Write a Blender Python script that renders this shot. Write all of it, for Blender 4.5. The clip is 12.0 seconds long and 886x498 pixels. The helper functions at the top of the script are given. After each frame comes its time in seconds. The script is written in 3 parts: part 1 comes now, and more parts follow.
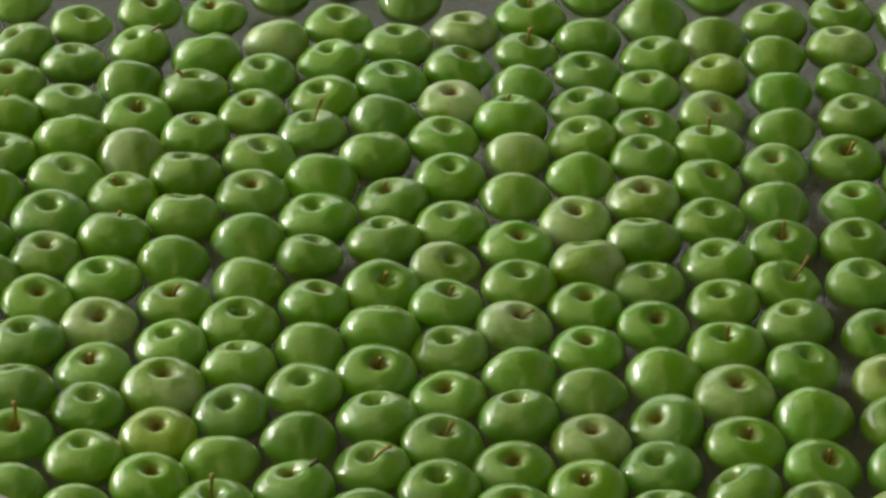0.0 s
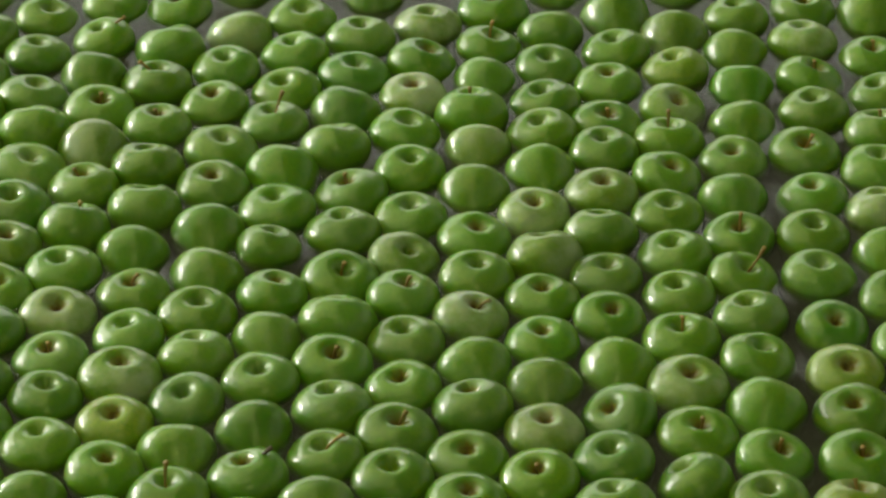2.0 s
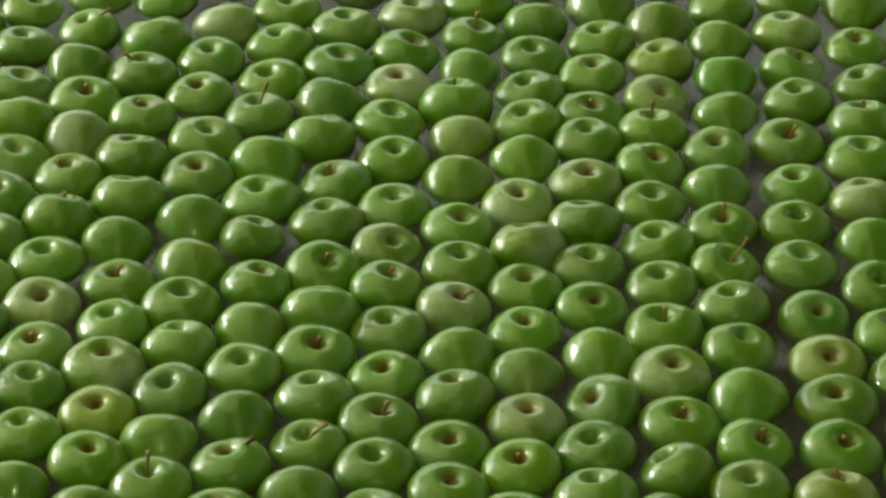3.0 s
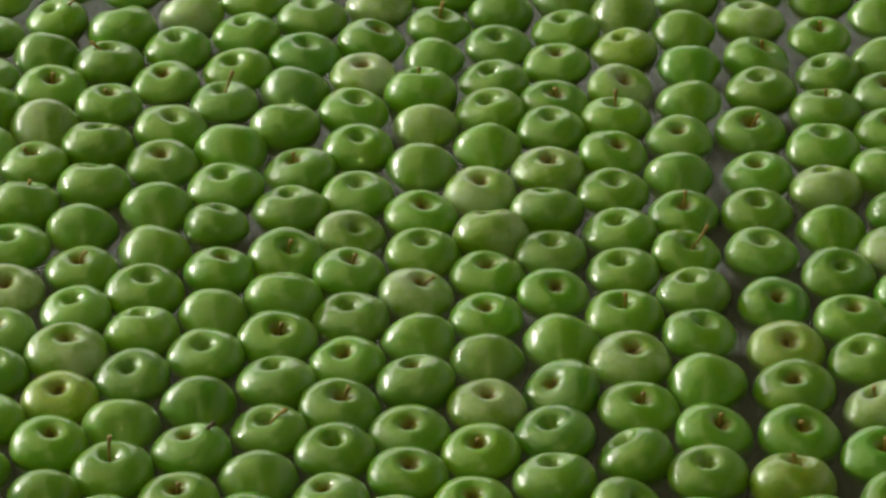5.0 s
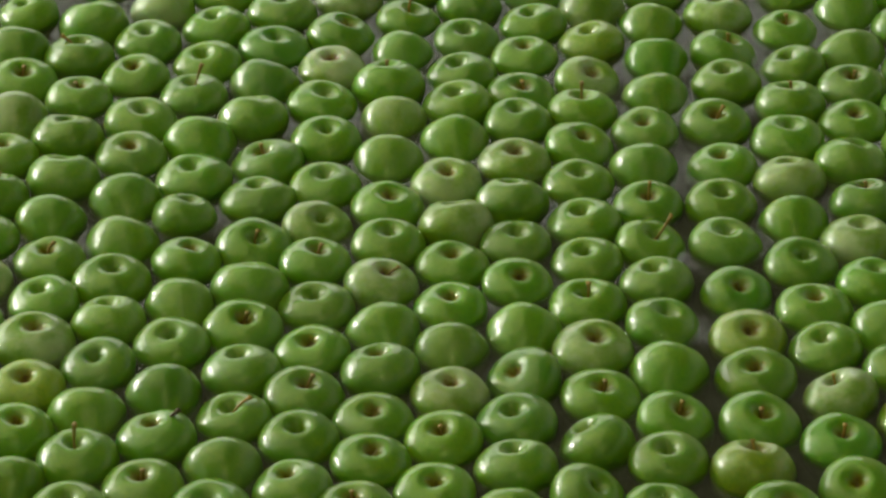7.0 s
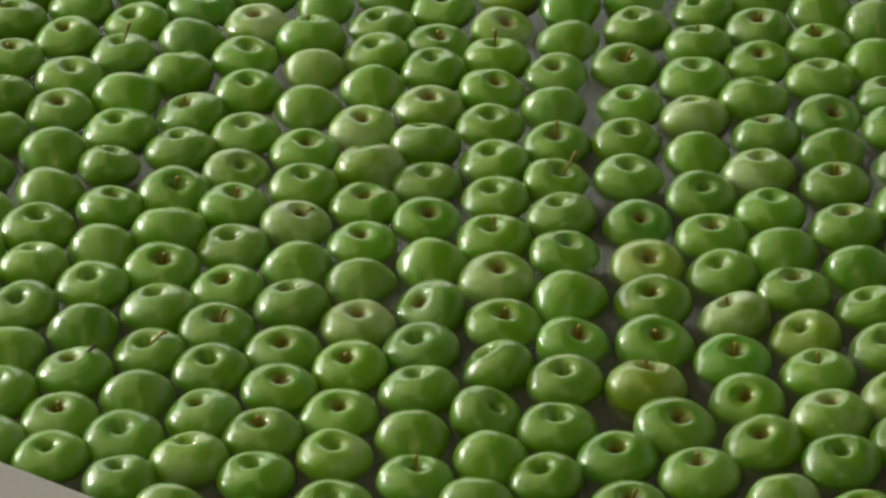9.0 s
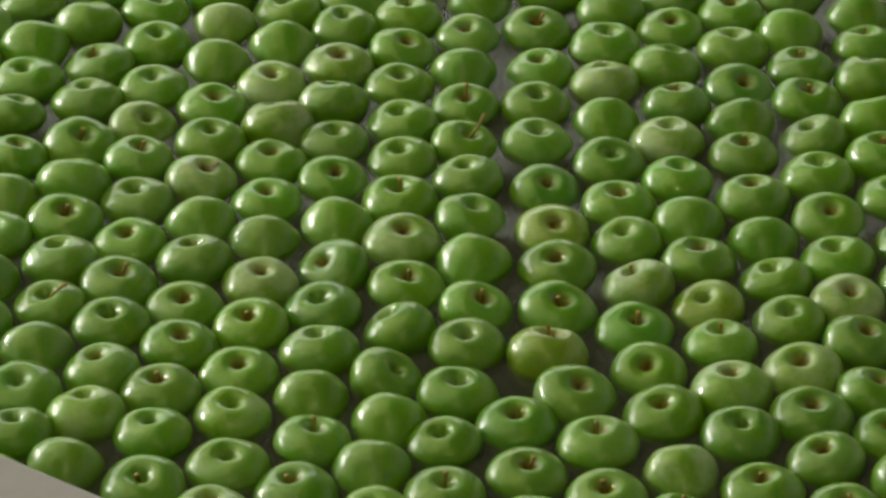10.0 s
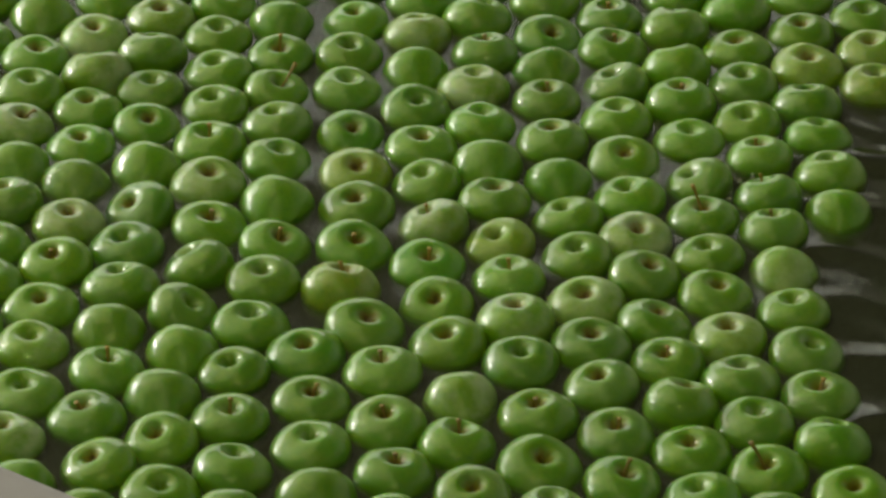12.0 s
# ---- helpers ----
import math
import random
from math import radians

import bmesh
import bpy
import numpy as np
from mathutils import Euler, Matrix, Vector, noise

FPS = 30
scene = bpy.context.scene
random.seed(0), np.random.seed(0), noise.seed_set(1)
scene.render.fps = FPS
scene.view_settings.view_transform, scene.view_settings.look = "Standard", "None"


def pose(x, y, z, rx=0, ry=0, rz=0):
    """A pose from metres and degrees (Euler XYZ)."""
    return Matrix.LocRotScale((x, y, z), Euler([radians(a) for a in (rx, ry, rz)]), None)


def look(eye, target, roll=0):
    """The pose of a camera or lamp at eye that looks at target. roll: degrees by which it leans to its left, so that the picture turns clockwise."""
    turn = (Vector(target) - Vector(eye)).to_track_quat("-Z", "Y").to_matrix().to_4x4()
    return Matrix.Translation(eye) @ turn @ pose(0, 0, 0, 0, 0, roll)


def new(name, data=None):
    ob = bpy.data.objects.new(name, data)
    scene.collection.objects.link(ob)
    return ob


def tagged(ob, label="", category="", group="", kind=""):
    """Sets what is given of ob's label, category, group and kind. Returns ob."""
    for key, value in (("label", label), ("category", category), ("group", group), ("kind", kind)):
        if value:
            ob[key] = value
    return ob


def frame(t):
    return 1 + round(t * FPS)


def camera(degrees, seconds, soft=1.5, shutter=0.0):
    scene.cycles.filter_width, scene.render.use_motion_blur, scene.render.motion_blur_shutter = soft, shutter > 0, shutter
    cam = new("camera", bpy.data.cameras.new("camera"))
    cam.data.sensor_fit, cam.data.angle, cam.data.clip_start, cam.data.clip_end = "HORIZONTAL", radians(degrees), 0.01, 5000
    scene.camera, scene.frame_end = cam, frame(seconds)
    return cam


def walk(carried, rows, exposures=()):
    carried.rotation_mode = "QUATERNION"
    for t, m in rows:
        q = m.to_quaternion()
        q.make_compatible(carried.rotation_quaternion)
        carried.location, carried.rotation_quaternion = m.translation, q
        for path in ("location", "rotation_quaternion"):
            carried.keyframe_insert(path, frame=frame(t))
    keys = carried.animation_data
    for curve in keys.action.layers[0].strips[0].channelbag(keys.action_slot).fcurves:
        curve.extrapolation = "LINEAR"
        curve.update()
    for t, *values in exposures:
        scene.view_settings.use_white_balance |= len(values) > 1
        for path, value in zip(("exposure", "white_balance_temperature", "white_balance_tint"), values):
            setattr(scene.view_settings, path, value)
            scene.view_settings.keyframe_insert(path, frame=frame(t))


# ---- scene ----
cam = camera(13.0, 12.0, soft=2.7, shutter=0.4)
# seconds, x, y, z, heading, pitch down, roll
TRACK = [
    (0.0, -0.0039, -3.5189, 2.2000, -0.079, 32.004, -0.026),
    (0.5, 0.0093, -3.5243, 2.2000, -0.056, 32.007, -0.012),
    (1.0, 0.0214, -3.5283, 2.2000, -0.035, 31.997, 0.001),
    (1.5, 0.0341, -3.5370, 2.2000, -0.005, 31.958, -0.059),
    (2.0, 0.0493, -3.5427, 2.2000, 0.062, 31.969, 0.028),
    (2.5, 0.0594, -3.5445, 2.2000, 0.059, 32.018, 0.045),
    (3.0, 0.0664, -3.5518, 2.2000, 0.054, 32.037, 0.028),
    (5.0, 0.1025, -3.5793, 2.2000, -0.008, 32.025, 0.042),
    (5.5, 0.1077, -3.5907, 2.2000, 0.020, 31.976, -0.019),
    (6.0, 0.1156, -3.5953, 2.2000, 0.007, 32.014, 0.013),
    (6.5, 0.1251, -3.6065, 2.2000, -0.011, 31.995, -0.012),
    (8.5, 0.2692, -3.7338, 2.2000, 1.215, 31.531, -1.014),
    (9.0, 0.3144, -3.7975, 2.2000, 1.253, 31.513, -2.083),
    (9.5, 0.2844, -3.7441, 2.2000, -0.061, 32.236, 0.525),
    (10.0, 0.3239, -3.7763, 2.2000, -0.230, 32.264, 0.327),
    (10.5, 0.3361, -3.7862, 2.2000, -0.899, 32.314, 0.431),
    (11.0, 0.3869, -3.8133, 2.2000, -0.968, 32.311, 0.711),
    (11.5, 0.4750, -3.8737, 2.2000, -0.239, 32.131, 0.144),
    (12.0, 0.5511, -3.9345, 2.2000, -0.007, 31.989, -0.037),
    ]
walk(cam, [(t, pose(x, y, z, 0, 0, heading) @ pose(0, 0, 0, 90 - pitch) @ pose(0, 0, 0, 0, 0, roll)) for t, x, y, z, heading, pitch, roll in TRACK])

# ---- light: an overcast sky, and its light through the shed's openings ----
world = bpy.data.worlds.new("overcast_sky")
world.use_nodes = True
scene.world = world
wn = world.node_tree
sky = wn.nodes.new("ShaderNodeTexSky")
sky.sky_type = "NISHITA"
sky.sun_disc = False
sky.sun_elevation = radians(35)
sky.sun_rotation = radians(-60)
sky.air_density, sky.dust_density, sky.ozone_density = 0.6, 6.0, 0.0
wn.links.new(sky.outputs[0], wn.nodes["Background"].inputs[0])
wn.nodes["Background"].inputs[1].default_value = 0.05
scene.view_settings.exposure = -0.71


def opening_light(name, eye, target, wide, high, watts, colour=(1.0, 0.97, 0.93)):
    data = bpy.data.lights.new(name, "AREA")
    data.shape, data.size, data.size_y, data.energy, data.color = "RECTANGLE", wide, high, watts, colour
    lamp = new(name, data)
    lamp.matrix_world = look(eye, target)
    return lamp


# the shed, unseen: x -6 to 6, y -8 to 8, floor -0.6, roof 5.2; a wide skylight added in the roof for fill, long
# openings behind and to the left
WARM, CLEAR = (0.97, 0.99, 0.38), (0.99, 1.0, 0.84)  # a yellow tint chosen to keep blue out of the green, and a near-white one for reflections
opening_light("low_opening_light", (-5.95, 3.5, 1.18), (0, 3.5, 1.18), 5.8, 0.36, 480, CLEAR)
opening_light("slit_opening_light", (-5.95, 2.7, 1.90), (0, 2.7, 1.90), 3.0, 0.22, 320, CLEAR)
opening_light("side_opening_light", (-5.95, 5.05, 3.55), (0, 5.05, 3.55), 5.7, 2.5, 340, CLEAR)
opening_light("high_opening_light", (-5.95, -1.6, 3.9), (0, -1.6, 3.9), 3.6, 1.8, 30, WARM)
opening_light("back_opening_light", (-1.95, 7.95, 2.8), (-1.95, 0, 2.8), 7.9, 3.8, 250, CLEAR)
# no skylight is known here: added overhead to fill tops and front faces
opening_light("skylight_light", (-2.7, 1.3, 5.15), (-2.7, 1.3, 0), 6.0, 7.4, 280, WARM)
opening_light("lamp_light", (0.5, -4.6, 4.9), (0.4, 0, 0), 0.03, 0.03, 110, WARM)


# ---- materials ----
def material(name):
    m = bpy.data.materials.new(name)
    m.use_nodes = True
    t = m.node_tree
    return m, t, t.nodes["Principled BSDF"]


def node(t, kind, **values):
    n = t.nodes.new("ShaderNode" + kind)
    for k, v in values.items():
        if k in n.inputs:
            n.inputs[k].default_value = v
    return n


def ramp(t, source, low, high):
    r = t.nodes.new("ShaderNodeMapRange")
    r.interpolation_type = "SMOOTHSTEP"
    t.links.new(source, r.inputs["Value"])
    r.inputs["From Min"].default_value, r.inputs["From Max"].default_value = low, high
    return r.outputs[0]


def mix(t, factor, a, b, blend="MIX"):
    n = t.nodes.new("ShaderNodeMix")
    n.data_type, n.blend_type = "RGBA", blend
    for slot, v in ((0, factor), (6, a), (7, b)):
        if isinstance(v, (int, float)):
            n.inputs[slot].default_value = v
        elif isinstance(v, tuple):
            n.inputs[slot].default_value = (*v, 1)
        else:
            t.links.new(v, n.inputs[slot])
    return n.outputs[2]


def maths(t, op, a, b=0.0):
    n = t.nodes.new("ShaderNodeMath")
    n.operation = op
    for slot, v in ((0, a), (1, b)):
        if isinstance(v, (int, float)):
            n.inputs[slot].default_value = v
        else:
            t.links.new(v, n.inputs[slot])
    return n.outputs[0]


def apple_skin():
    m, t, b = material("apple_skin")
    info = t.nodes.new("ShaderNodeObjectInfo")
    place = t.nodes.new("ShaderNodeTexCoord").outputs["Object"]
    shift = t.nodes.new("ShaderNodeVectorMath")
    shift.operation = "ADD"
    t.links.new(place, shift.inputs[0])
    t.links.new(maths(t, "MULTIPLY", info.outputs["Random"], 40.0), shift.inputs[1])
    moved = shift.outputs[0]
    blotch = node(t, "TexNoise", Scale=1.3, Detail=3.0, Roughness=0.55)
    t.links.new(moved, blotch.inputs["Vector"])
    grain = node(t, "TexNoise", Scale=9.0, Detail=4.0, Roughness=0.6)
    t.links.new(moved, grain.inputs["Vector"])
    dots = node(t, "TexVoronoi", Scale=13.0)
    t.links.new(moved, dots.inputs["Vector"])
    colour = mix(t, maths(t, "MULTIPLY", ramp(t, blotch.outputs["Fac"], 0.42, 0.68), 0.6), info.outputs["Color"], (0.120, 0.220, 0.001))
    colour = mix(t, maths(t, "MULTIPLY", ramp(t, grain.outputs["Fac"], 0.42, 0.72), 0.4), colour, (0.046, 0.155, 0.002))
    fleck = maths(t, "SUBTRACT", 1.0, ramp(t, dots.outputs["Distance"], 0.05, 0.13))
    colour = mix(t, maths(t, "MULTIPLY", fleck, 0.2), colour, (0.30, 0.40, 0.08))
    # the dull whitish bloom, in patches
    bloom = node(t, "TexNoise", Scale=0.8, Detail=4.0, Roughness=0.6)
    t.links.new(moved, bloom.inputs["Vector"])
    amount = t.nodes.new("ShaderNodeAttribute")
    amount.attribute_type, amount.attribute_name = "OBJECT", "bloom"
    colour = mix(t, maths(t, "MULTIPLY", ramp(t, bloom.outputs["Fac"], 0.38, 0.66), amount.outputs["Fac"]), colour, (0.31, 0.37, 0.28))
    # russet round the stem hollow
    parts = t.nodes.new("ShaderNodeSeparateXYZ")
    t.links.new(place, parts.inputs[0])
    across = maths(t, "SQRT", maths(t, "ADD", maths(t, "POWER", parts.outputs[0], 2.0), maths(t, "POWER", parts.outputs[1], 2.0)))
    ragged = maths(t, "ADD", across, maths(t, "MULTIPLY", maths(t, "SUBTRACT", grain.outputs["Fac"], 0.5), 0.30))
    hollow = maths(t, "SUBTRACT", 1.0, ramp(t, ragged, 0.08, 0.34))
    above = maths(t, "GREATER_THAN", parts.outputs[2], 0.0)
    russet = maths(t, "MULTIPLY", maths(t, "MULTIPLY", hollow, above), info.outputs["Alpha"])
    colour = mix(t, russet, colour, (0.150, 0.085, 0.008))
    core = maths(t, "MULTIPLY", maths(t, "SUBTRACT", 1.0, ramp(t, ragged, 0.02, 0.17)), russet)
    colour = mix(t, core, colour, (0.045, 0.020, 0.006))
    t.links.new(colour, b.inputs["Base Color"])
    rough = maths(t, "ADD", maths(t, "MULTIPLY", ramp(t, grain.outputs["Fac"], 0.35, 0.7), 0.12), 0.36)
    rough = maths(t, "ADD", rough, maths(t, "MULTIPLY", russet, 0.35))
    t.links.new(rough, b.inputs["Roughness"])
    t.links.new(maths(t, "MULTIPLY", maths(t, "SUBTRACT", 1.0, russet), 0.36), b.inputs["Specular IOR Level"])
    b.inputs["Subsurface Weight"].default_value = 0.8
    b.inputs["Subsurface Radius"].default_value = (0.5, 1.0, 0.1)
    b.inputs["Subsurface Scale"].default_value = 0.014
    # the film of water over the wax
    b.inputs["Coat Weight"].default_value = 0.75
    b.inputs["Coat Roughness"].default_value = 0.016
    b.inputs["Coat IOR"].default_value = 1.4
    film = node(t, "TexNoise", Scale=4.5, Detail=5.0, Roughness=0.6)
    t.links.new(moved, film.inputs["Vector"])
    lumps = node(t, "Bump", Strength=0.15, Distance=0.0012)
    t.links.new(film.outputs["Fac"], lumps.inputs["Height"])
    pores = node(t, "Bump", Strength=0.10, Distance=0.0005)
    t.links.new(grain.outputs["Fac"], pores.inputs["Height"])
    t.links.new(lumps.outputs[0], pores.inputs["Normal"])
    t.links.new(pores.outputs[0], b.inputs["Normal"])
    wet = node(t, "Bump", Strength=0.10, Distance=0.0015)
    t.links.new(film.outputs["Fac"], wet.inputs["Height"])
    t.links.new(wet.outputs[0], b.inputs["Coat Normal"])
    return m


def stem_wood(name, light, golden):
    m, t, b = material(name)
    info = t.nodes.new("ShaderNodeObjectInfo")
    n = node(t, "TexNoise", Scale=9.0, Detail=3.0)
    t.links.new(t.nodes.new("ShaderNodeTexCoord").outputs["Object"], n.inputs["Vector"])
    c = mix(t, info.outputs["Random"], light, golden)
    c = mix(t, maths(t, "MULTIPLY", n.outputs["Fac"], 0.6), c, (0.06, 0.032, 0.012))
    t.links.new(c, b.inputs["Base Color"])
    b.inputs["Roughness"].default_value = 0.6
    return m


def murky_water():
    m, t, b = material("murky_water")
    t.nodes.remove(b)
    out = t.nodes["Material Output"]
    n = node(t, "TexNoise", Scale=26.0, Detail=2.0, Roughness=0.5)
    t.links.new(t.nodes.new("ShaderNodeTexCoord").outputs["Object"], n.inputs["Vector"])
    bump = node(t, "Bump", Strength=0.05, Distance=0.004)
    t.links.new(n.outputs["Fac"], bump.inputs["Height"])
    clear = node(t, "BsdfTransparent")
    clear.inputs[0].default_value = (0.95, 0.96, 0.90, 1)
    mud = node(t, "BsdfDiffuse")
    mud.inputs[0].default_value = (0.060, 0.062, 0.056, 1)
    gloss = node(t, "BsdfGlossy", Roughness=0.10)
    fres = node(t, "Fresnel", IOR=1.33)
    body = t.nodes.new("ShaderNodeMixShader")
    body.inputs[0].default_value = 0.05
    t.links.new(clear.outputs[0], body.inputs[1])
    t.links.new(mud.outputs[0], body.inputs[2])
    top = t.nodes.new("ShaderNodeMixShader")
    t.links.new(fres.outputs[0], top.inputs[0])
    t.links.new(body.outputs[0], top.inputs[1])
    t.links.new(gloss.outputs[0], top.inputs[2])
    for shader in (mud, gloss, fres):
        t.links.new(bump.outputs[0], shader.inputs["Normal"])
    t.links.new(top.outputs[0], out.inputs[0])
    return m


def hanging_silt():
    """One thin layer of the silt that hangs in the water; a stack of them makes it murky with depth."""
    m, t, b = material("hanging_silt")
    t.nodes.remove(b)
    clear = node(t, "BsdfTransparent")
    clear.inputs[0].default_value = (0.97, 0.99, 0.93, 1)
    mud = node(t, "BsdfDiffuse")
    n = node(t, "TexNoise", Scale=9.0, Detail=3.0)
    t.links.new(t.nodes.new("ShaderNodeTexCoord").outputs["Object"], n.inputs["Vector"])
    t.links.new(mix(t, n.outputs["Fac"], (0.098, 0.098, 0.094), (0.078, 0.078, 0.075)), mud.inputs[0])
    body = t.nodes.new("ShaderNodeMixShader")
    body.inputs[0].default_value = 0.28
    t.links.new(clear.outputs[0], body.inputs[1])
    t.links.new(mud.outputs[0], body.inputs[2])
    t.links.new(body.outputs[0], t.nodes["Material Output"].inputs[0])
    return m


def rough_surface(name, base, worn, scale, rough, relief=0.2):
    m, t, b = material(name)
    where = t.nodes.new("ShaderNodeTexCoord").outputs["Object"]
    big = node(t, "TexNoise", Scale=scale, Detail=5.0, Roughness=0.6)
    small = node(t, "TexNoise", Scale=scale * 14, Detail=3.0, Roughness=0.6)
    t.links.new(where, big.inputs["Vector"])
    t.links.new(where, small.inputs["Vector"])
    c = mix(t, ramp(t, big.outputs["Fac"], 0.35, 0.7), base, worn)
    c = mix(t, maths(t, "MULTIPLY", small.outputs["Fac"], 0.25), c, tuple(v * 0.6 for v in base))
    t.links.new(c, b.inputs["Base Color"])
    b.inputs["Roughness"].default_value = rough
    bump = node(t, "Bump", Strength=relief, Distance=0.004)
    t.links.new(small.outputs["Fac"], bump.inputs["Height"])
    t.links.new(bump.outputs[0], b.inputs["Normal"])
    return m


def bubble_film():
    m, t, b = material("bubble_film")
    b.inputs["Base Color"].default_value = (0.80, 0.84, 0.80, 1)
    b.inputs["Roughness"].default_value = 0.06
    b.inputs["IOR"].default_value = 1.2
    b.inputs["Transmission Weight"].default_value = 0.75
    return m


SKIN, WOOD, WATER, SILT = apple_skin(), stem_wood("stem_wood", (0.31, 0.190, 0.022), (0.18, 0.13, 0.022)), murky_water(), hanging_silt()
DARK_WOOD = stem_wood("dark_stem_wood", (0.035, 0.020, 0.010), (0.045, 0.024, 0.010))
PAINT = rough_surface("tank_paint", (0.27, 0.245, 0.325), (0.235, 0.21, 0.28), 5, 0.5)
BED = rough_surface("tank_bed_silt", (0.045, 0.038, 0.03), (0.03, 0.026, 0.02), 4, 0.8)
SLAB = rough_surface("concrete", (0.16, 0.155, 0.15), (0.12, 0.115, 0.11), 1.2, 0.8)
# kept pale so that the unseen walls bounce light onto the fruit
SHEET = rough_surface("wall_sheet", (0.54, 0.535, 0.50), (0.47, 0.465, 0.43), 0.8, 0.7)
ROOF = rough_surface("roof_sheet", (0.13, 0.13, 0.125), (0.10, 0.10, 0.095), 0.8, 0.7)


# ---- the tank, its water and the unseen shed added round it ----
def solid(name, bm, mat_, parent=None, label="", category="", kind=""):
    me = bpy.data.meshes.new(name)
    bm.normal_update()
    bm.to_mesh(me)
    bm.free()
    me.materials.append(mat_)
    ob = new(name, me)
    ob.parent = parent
    return tagged(ob, label, category, kind=kind)


def boxes(spans, bevel=0.0):
    bm = bmesh.new()
    for (x0, x1), (y0, y1), (z0, z1) in spans:
        made = bmesh.ops.create_cube(bm, size=1.0)["verts"]
        bmesh.ops.scale(bm, vec=(x1 - x0, y1 - y0, z1 - z0), verts=made)
        bmesh.ops.translate(bm, vec=((x0 + x1) / 2, (y0 + y1) / 2, (z0 + z1) / 2), verts=made)
    if bevel:
        bmesh.ops.bevel(bm, geom=bm.edges[:], offset=bevel, segments=4, profile=0.5, affect="EDGES")
    return bm


# the tank runs aslant: its near wall's inner edge is the line y = -0.674 x - 0.784
ASLANT = math.degrees(math.atan(-0.674))
TANK = pose(0, -0.784, 0, 0, 0, ASLANT)
WIDTH = 2.1


def in_tank(ob):
    ob.matrix_world = TANK
    return ob


in_tank(solid("wall_near", boxes([((-4.2, 4.2), (-0.22, 0.0), (-0.6, 0.045))], 0.012), PAINT,
              label="grey painted tank wall with a rounded rim", category="tank wall", kind="structure"))
in_tank(solid("wall_far", boxes([((-4.2, 4.2), (WIDTH, WIDTH + 0.22), (-0.6, 0.045))], 0.012), PAINT,
              label="grey painted tank wall with a rounded rim", category="tank wall", kind="structure"))
in_tank(solid("wall_upstream", boxes([((-4.2, -3.98), (0.001, WIDTH - 0.001), (-0.6, 0.043))]), PAINT,
              label="grey painted end wall of the tank", category="tank wall", kind="structure"))
in_tank(solid("wall_downstream", boxes([((3.98, 4.2), (0.001, WIDTH - 0.001), (-0.6, 0.043))]), PAINT,
              label="grey painted end wall of the tank", category="tank wall", kind="structure"))
in_tank(solid("floor_tank", boxes([((-3.98, 3.98), (0.0, WIDTH), (-0.596, -0.42))]), BED,
              label="dark silty tank bed under the water", category="tank floor", kind="structure"))


def water_height(x, y):
    """Ripples: faint among the fruit, stronger on the open water past the raft's end."""
    open_water = 1 / (1 + np.exp(-(x - 0.93) / 0.02))
    calm = 0.0006 * np.sin(31 * x + 13 * y) + 0.0005 * np.sin(-17 * x + 41 * y + 1.3) + 0.0002 * np.sin(70 * x + 54 * y)
    crest = (0.5 + 0.5 * np.sin(52 * y - 14 * x + 2.4 * np.sin(9 * x + 6 * y) + 0.8 * np.sin(31 * x))) ** 4
    swell = 0.0066 * crest * (0.25 + 0.75 * np.sin(11 * x - 8 * y + 0.7) ** 2) + 0.0007 * np.sin(83 * y + 37 * x + 2.0 * np.sin(19 * x))
    return calm + open_water * swell


def water_sheet():
    us = np.concatenate([np.linspace(-3.98, -1.0, 20), np.linspace(-0.99, 2.1, 440), np.linspace(2.13, 3.98, 14)])
    vs = np.linspace(0.0, WIDTH, 270)
    u, v = np.meshgrid(us, vs)
    a = radians(ASLANT)
    z = water_height(u * math.cos(a) - v * math.sin(a), u * math.sin(a) + v * math.cos(a) - 0.784)
    co = np.stack([u, v, z], -1).reshape(-1, 3)
    n, k = len(us), len(vs)
    i = (np.arange(k - 1)[:, None] * n + np.arange(n - 1)[None]).ravel()
    me = bpy.data.meshes.new("water")
    me.from_pydata(co.tolist(), [], np.stack([i, i + 1, i + n + 1, i + n], -1).tolist())
    me.shade_smooth()
    me.materials.append(WATER)
    return in_tank(tagged(new("water", me), "murky brown water with small ripples", "water", kind="structure"))


water_sheet()


def silt_layers():
    bm = bmesh.new()
    for z in (-0.004, -0.007, -0.011, -0.016, -0.023):
        bm.faces.new([bm.verts.new((x, y, z)) for x, y in ((-3.98, 0), (3.98, 0), (3.98, WIDTH), (-3.98, WIDTH))])
    in_tank(solid("water_silt", bm, SILT, label="brown silt hanging in the murky water", category="silt", kind="structure"))


silt_layers()

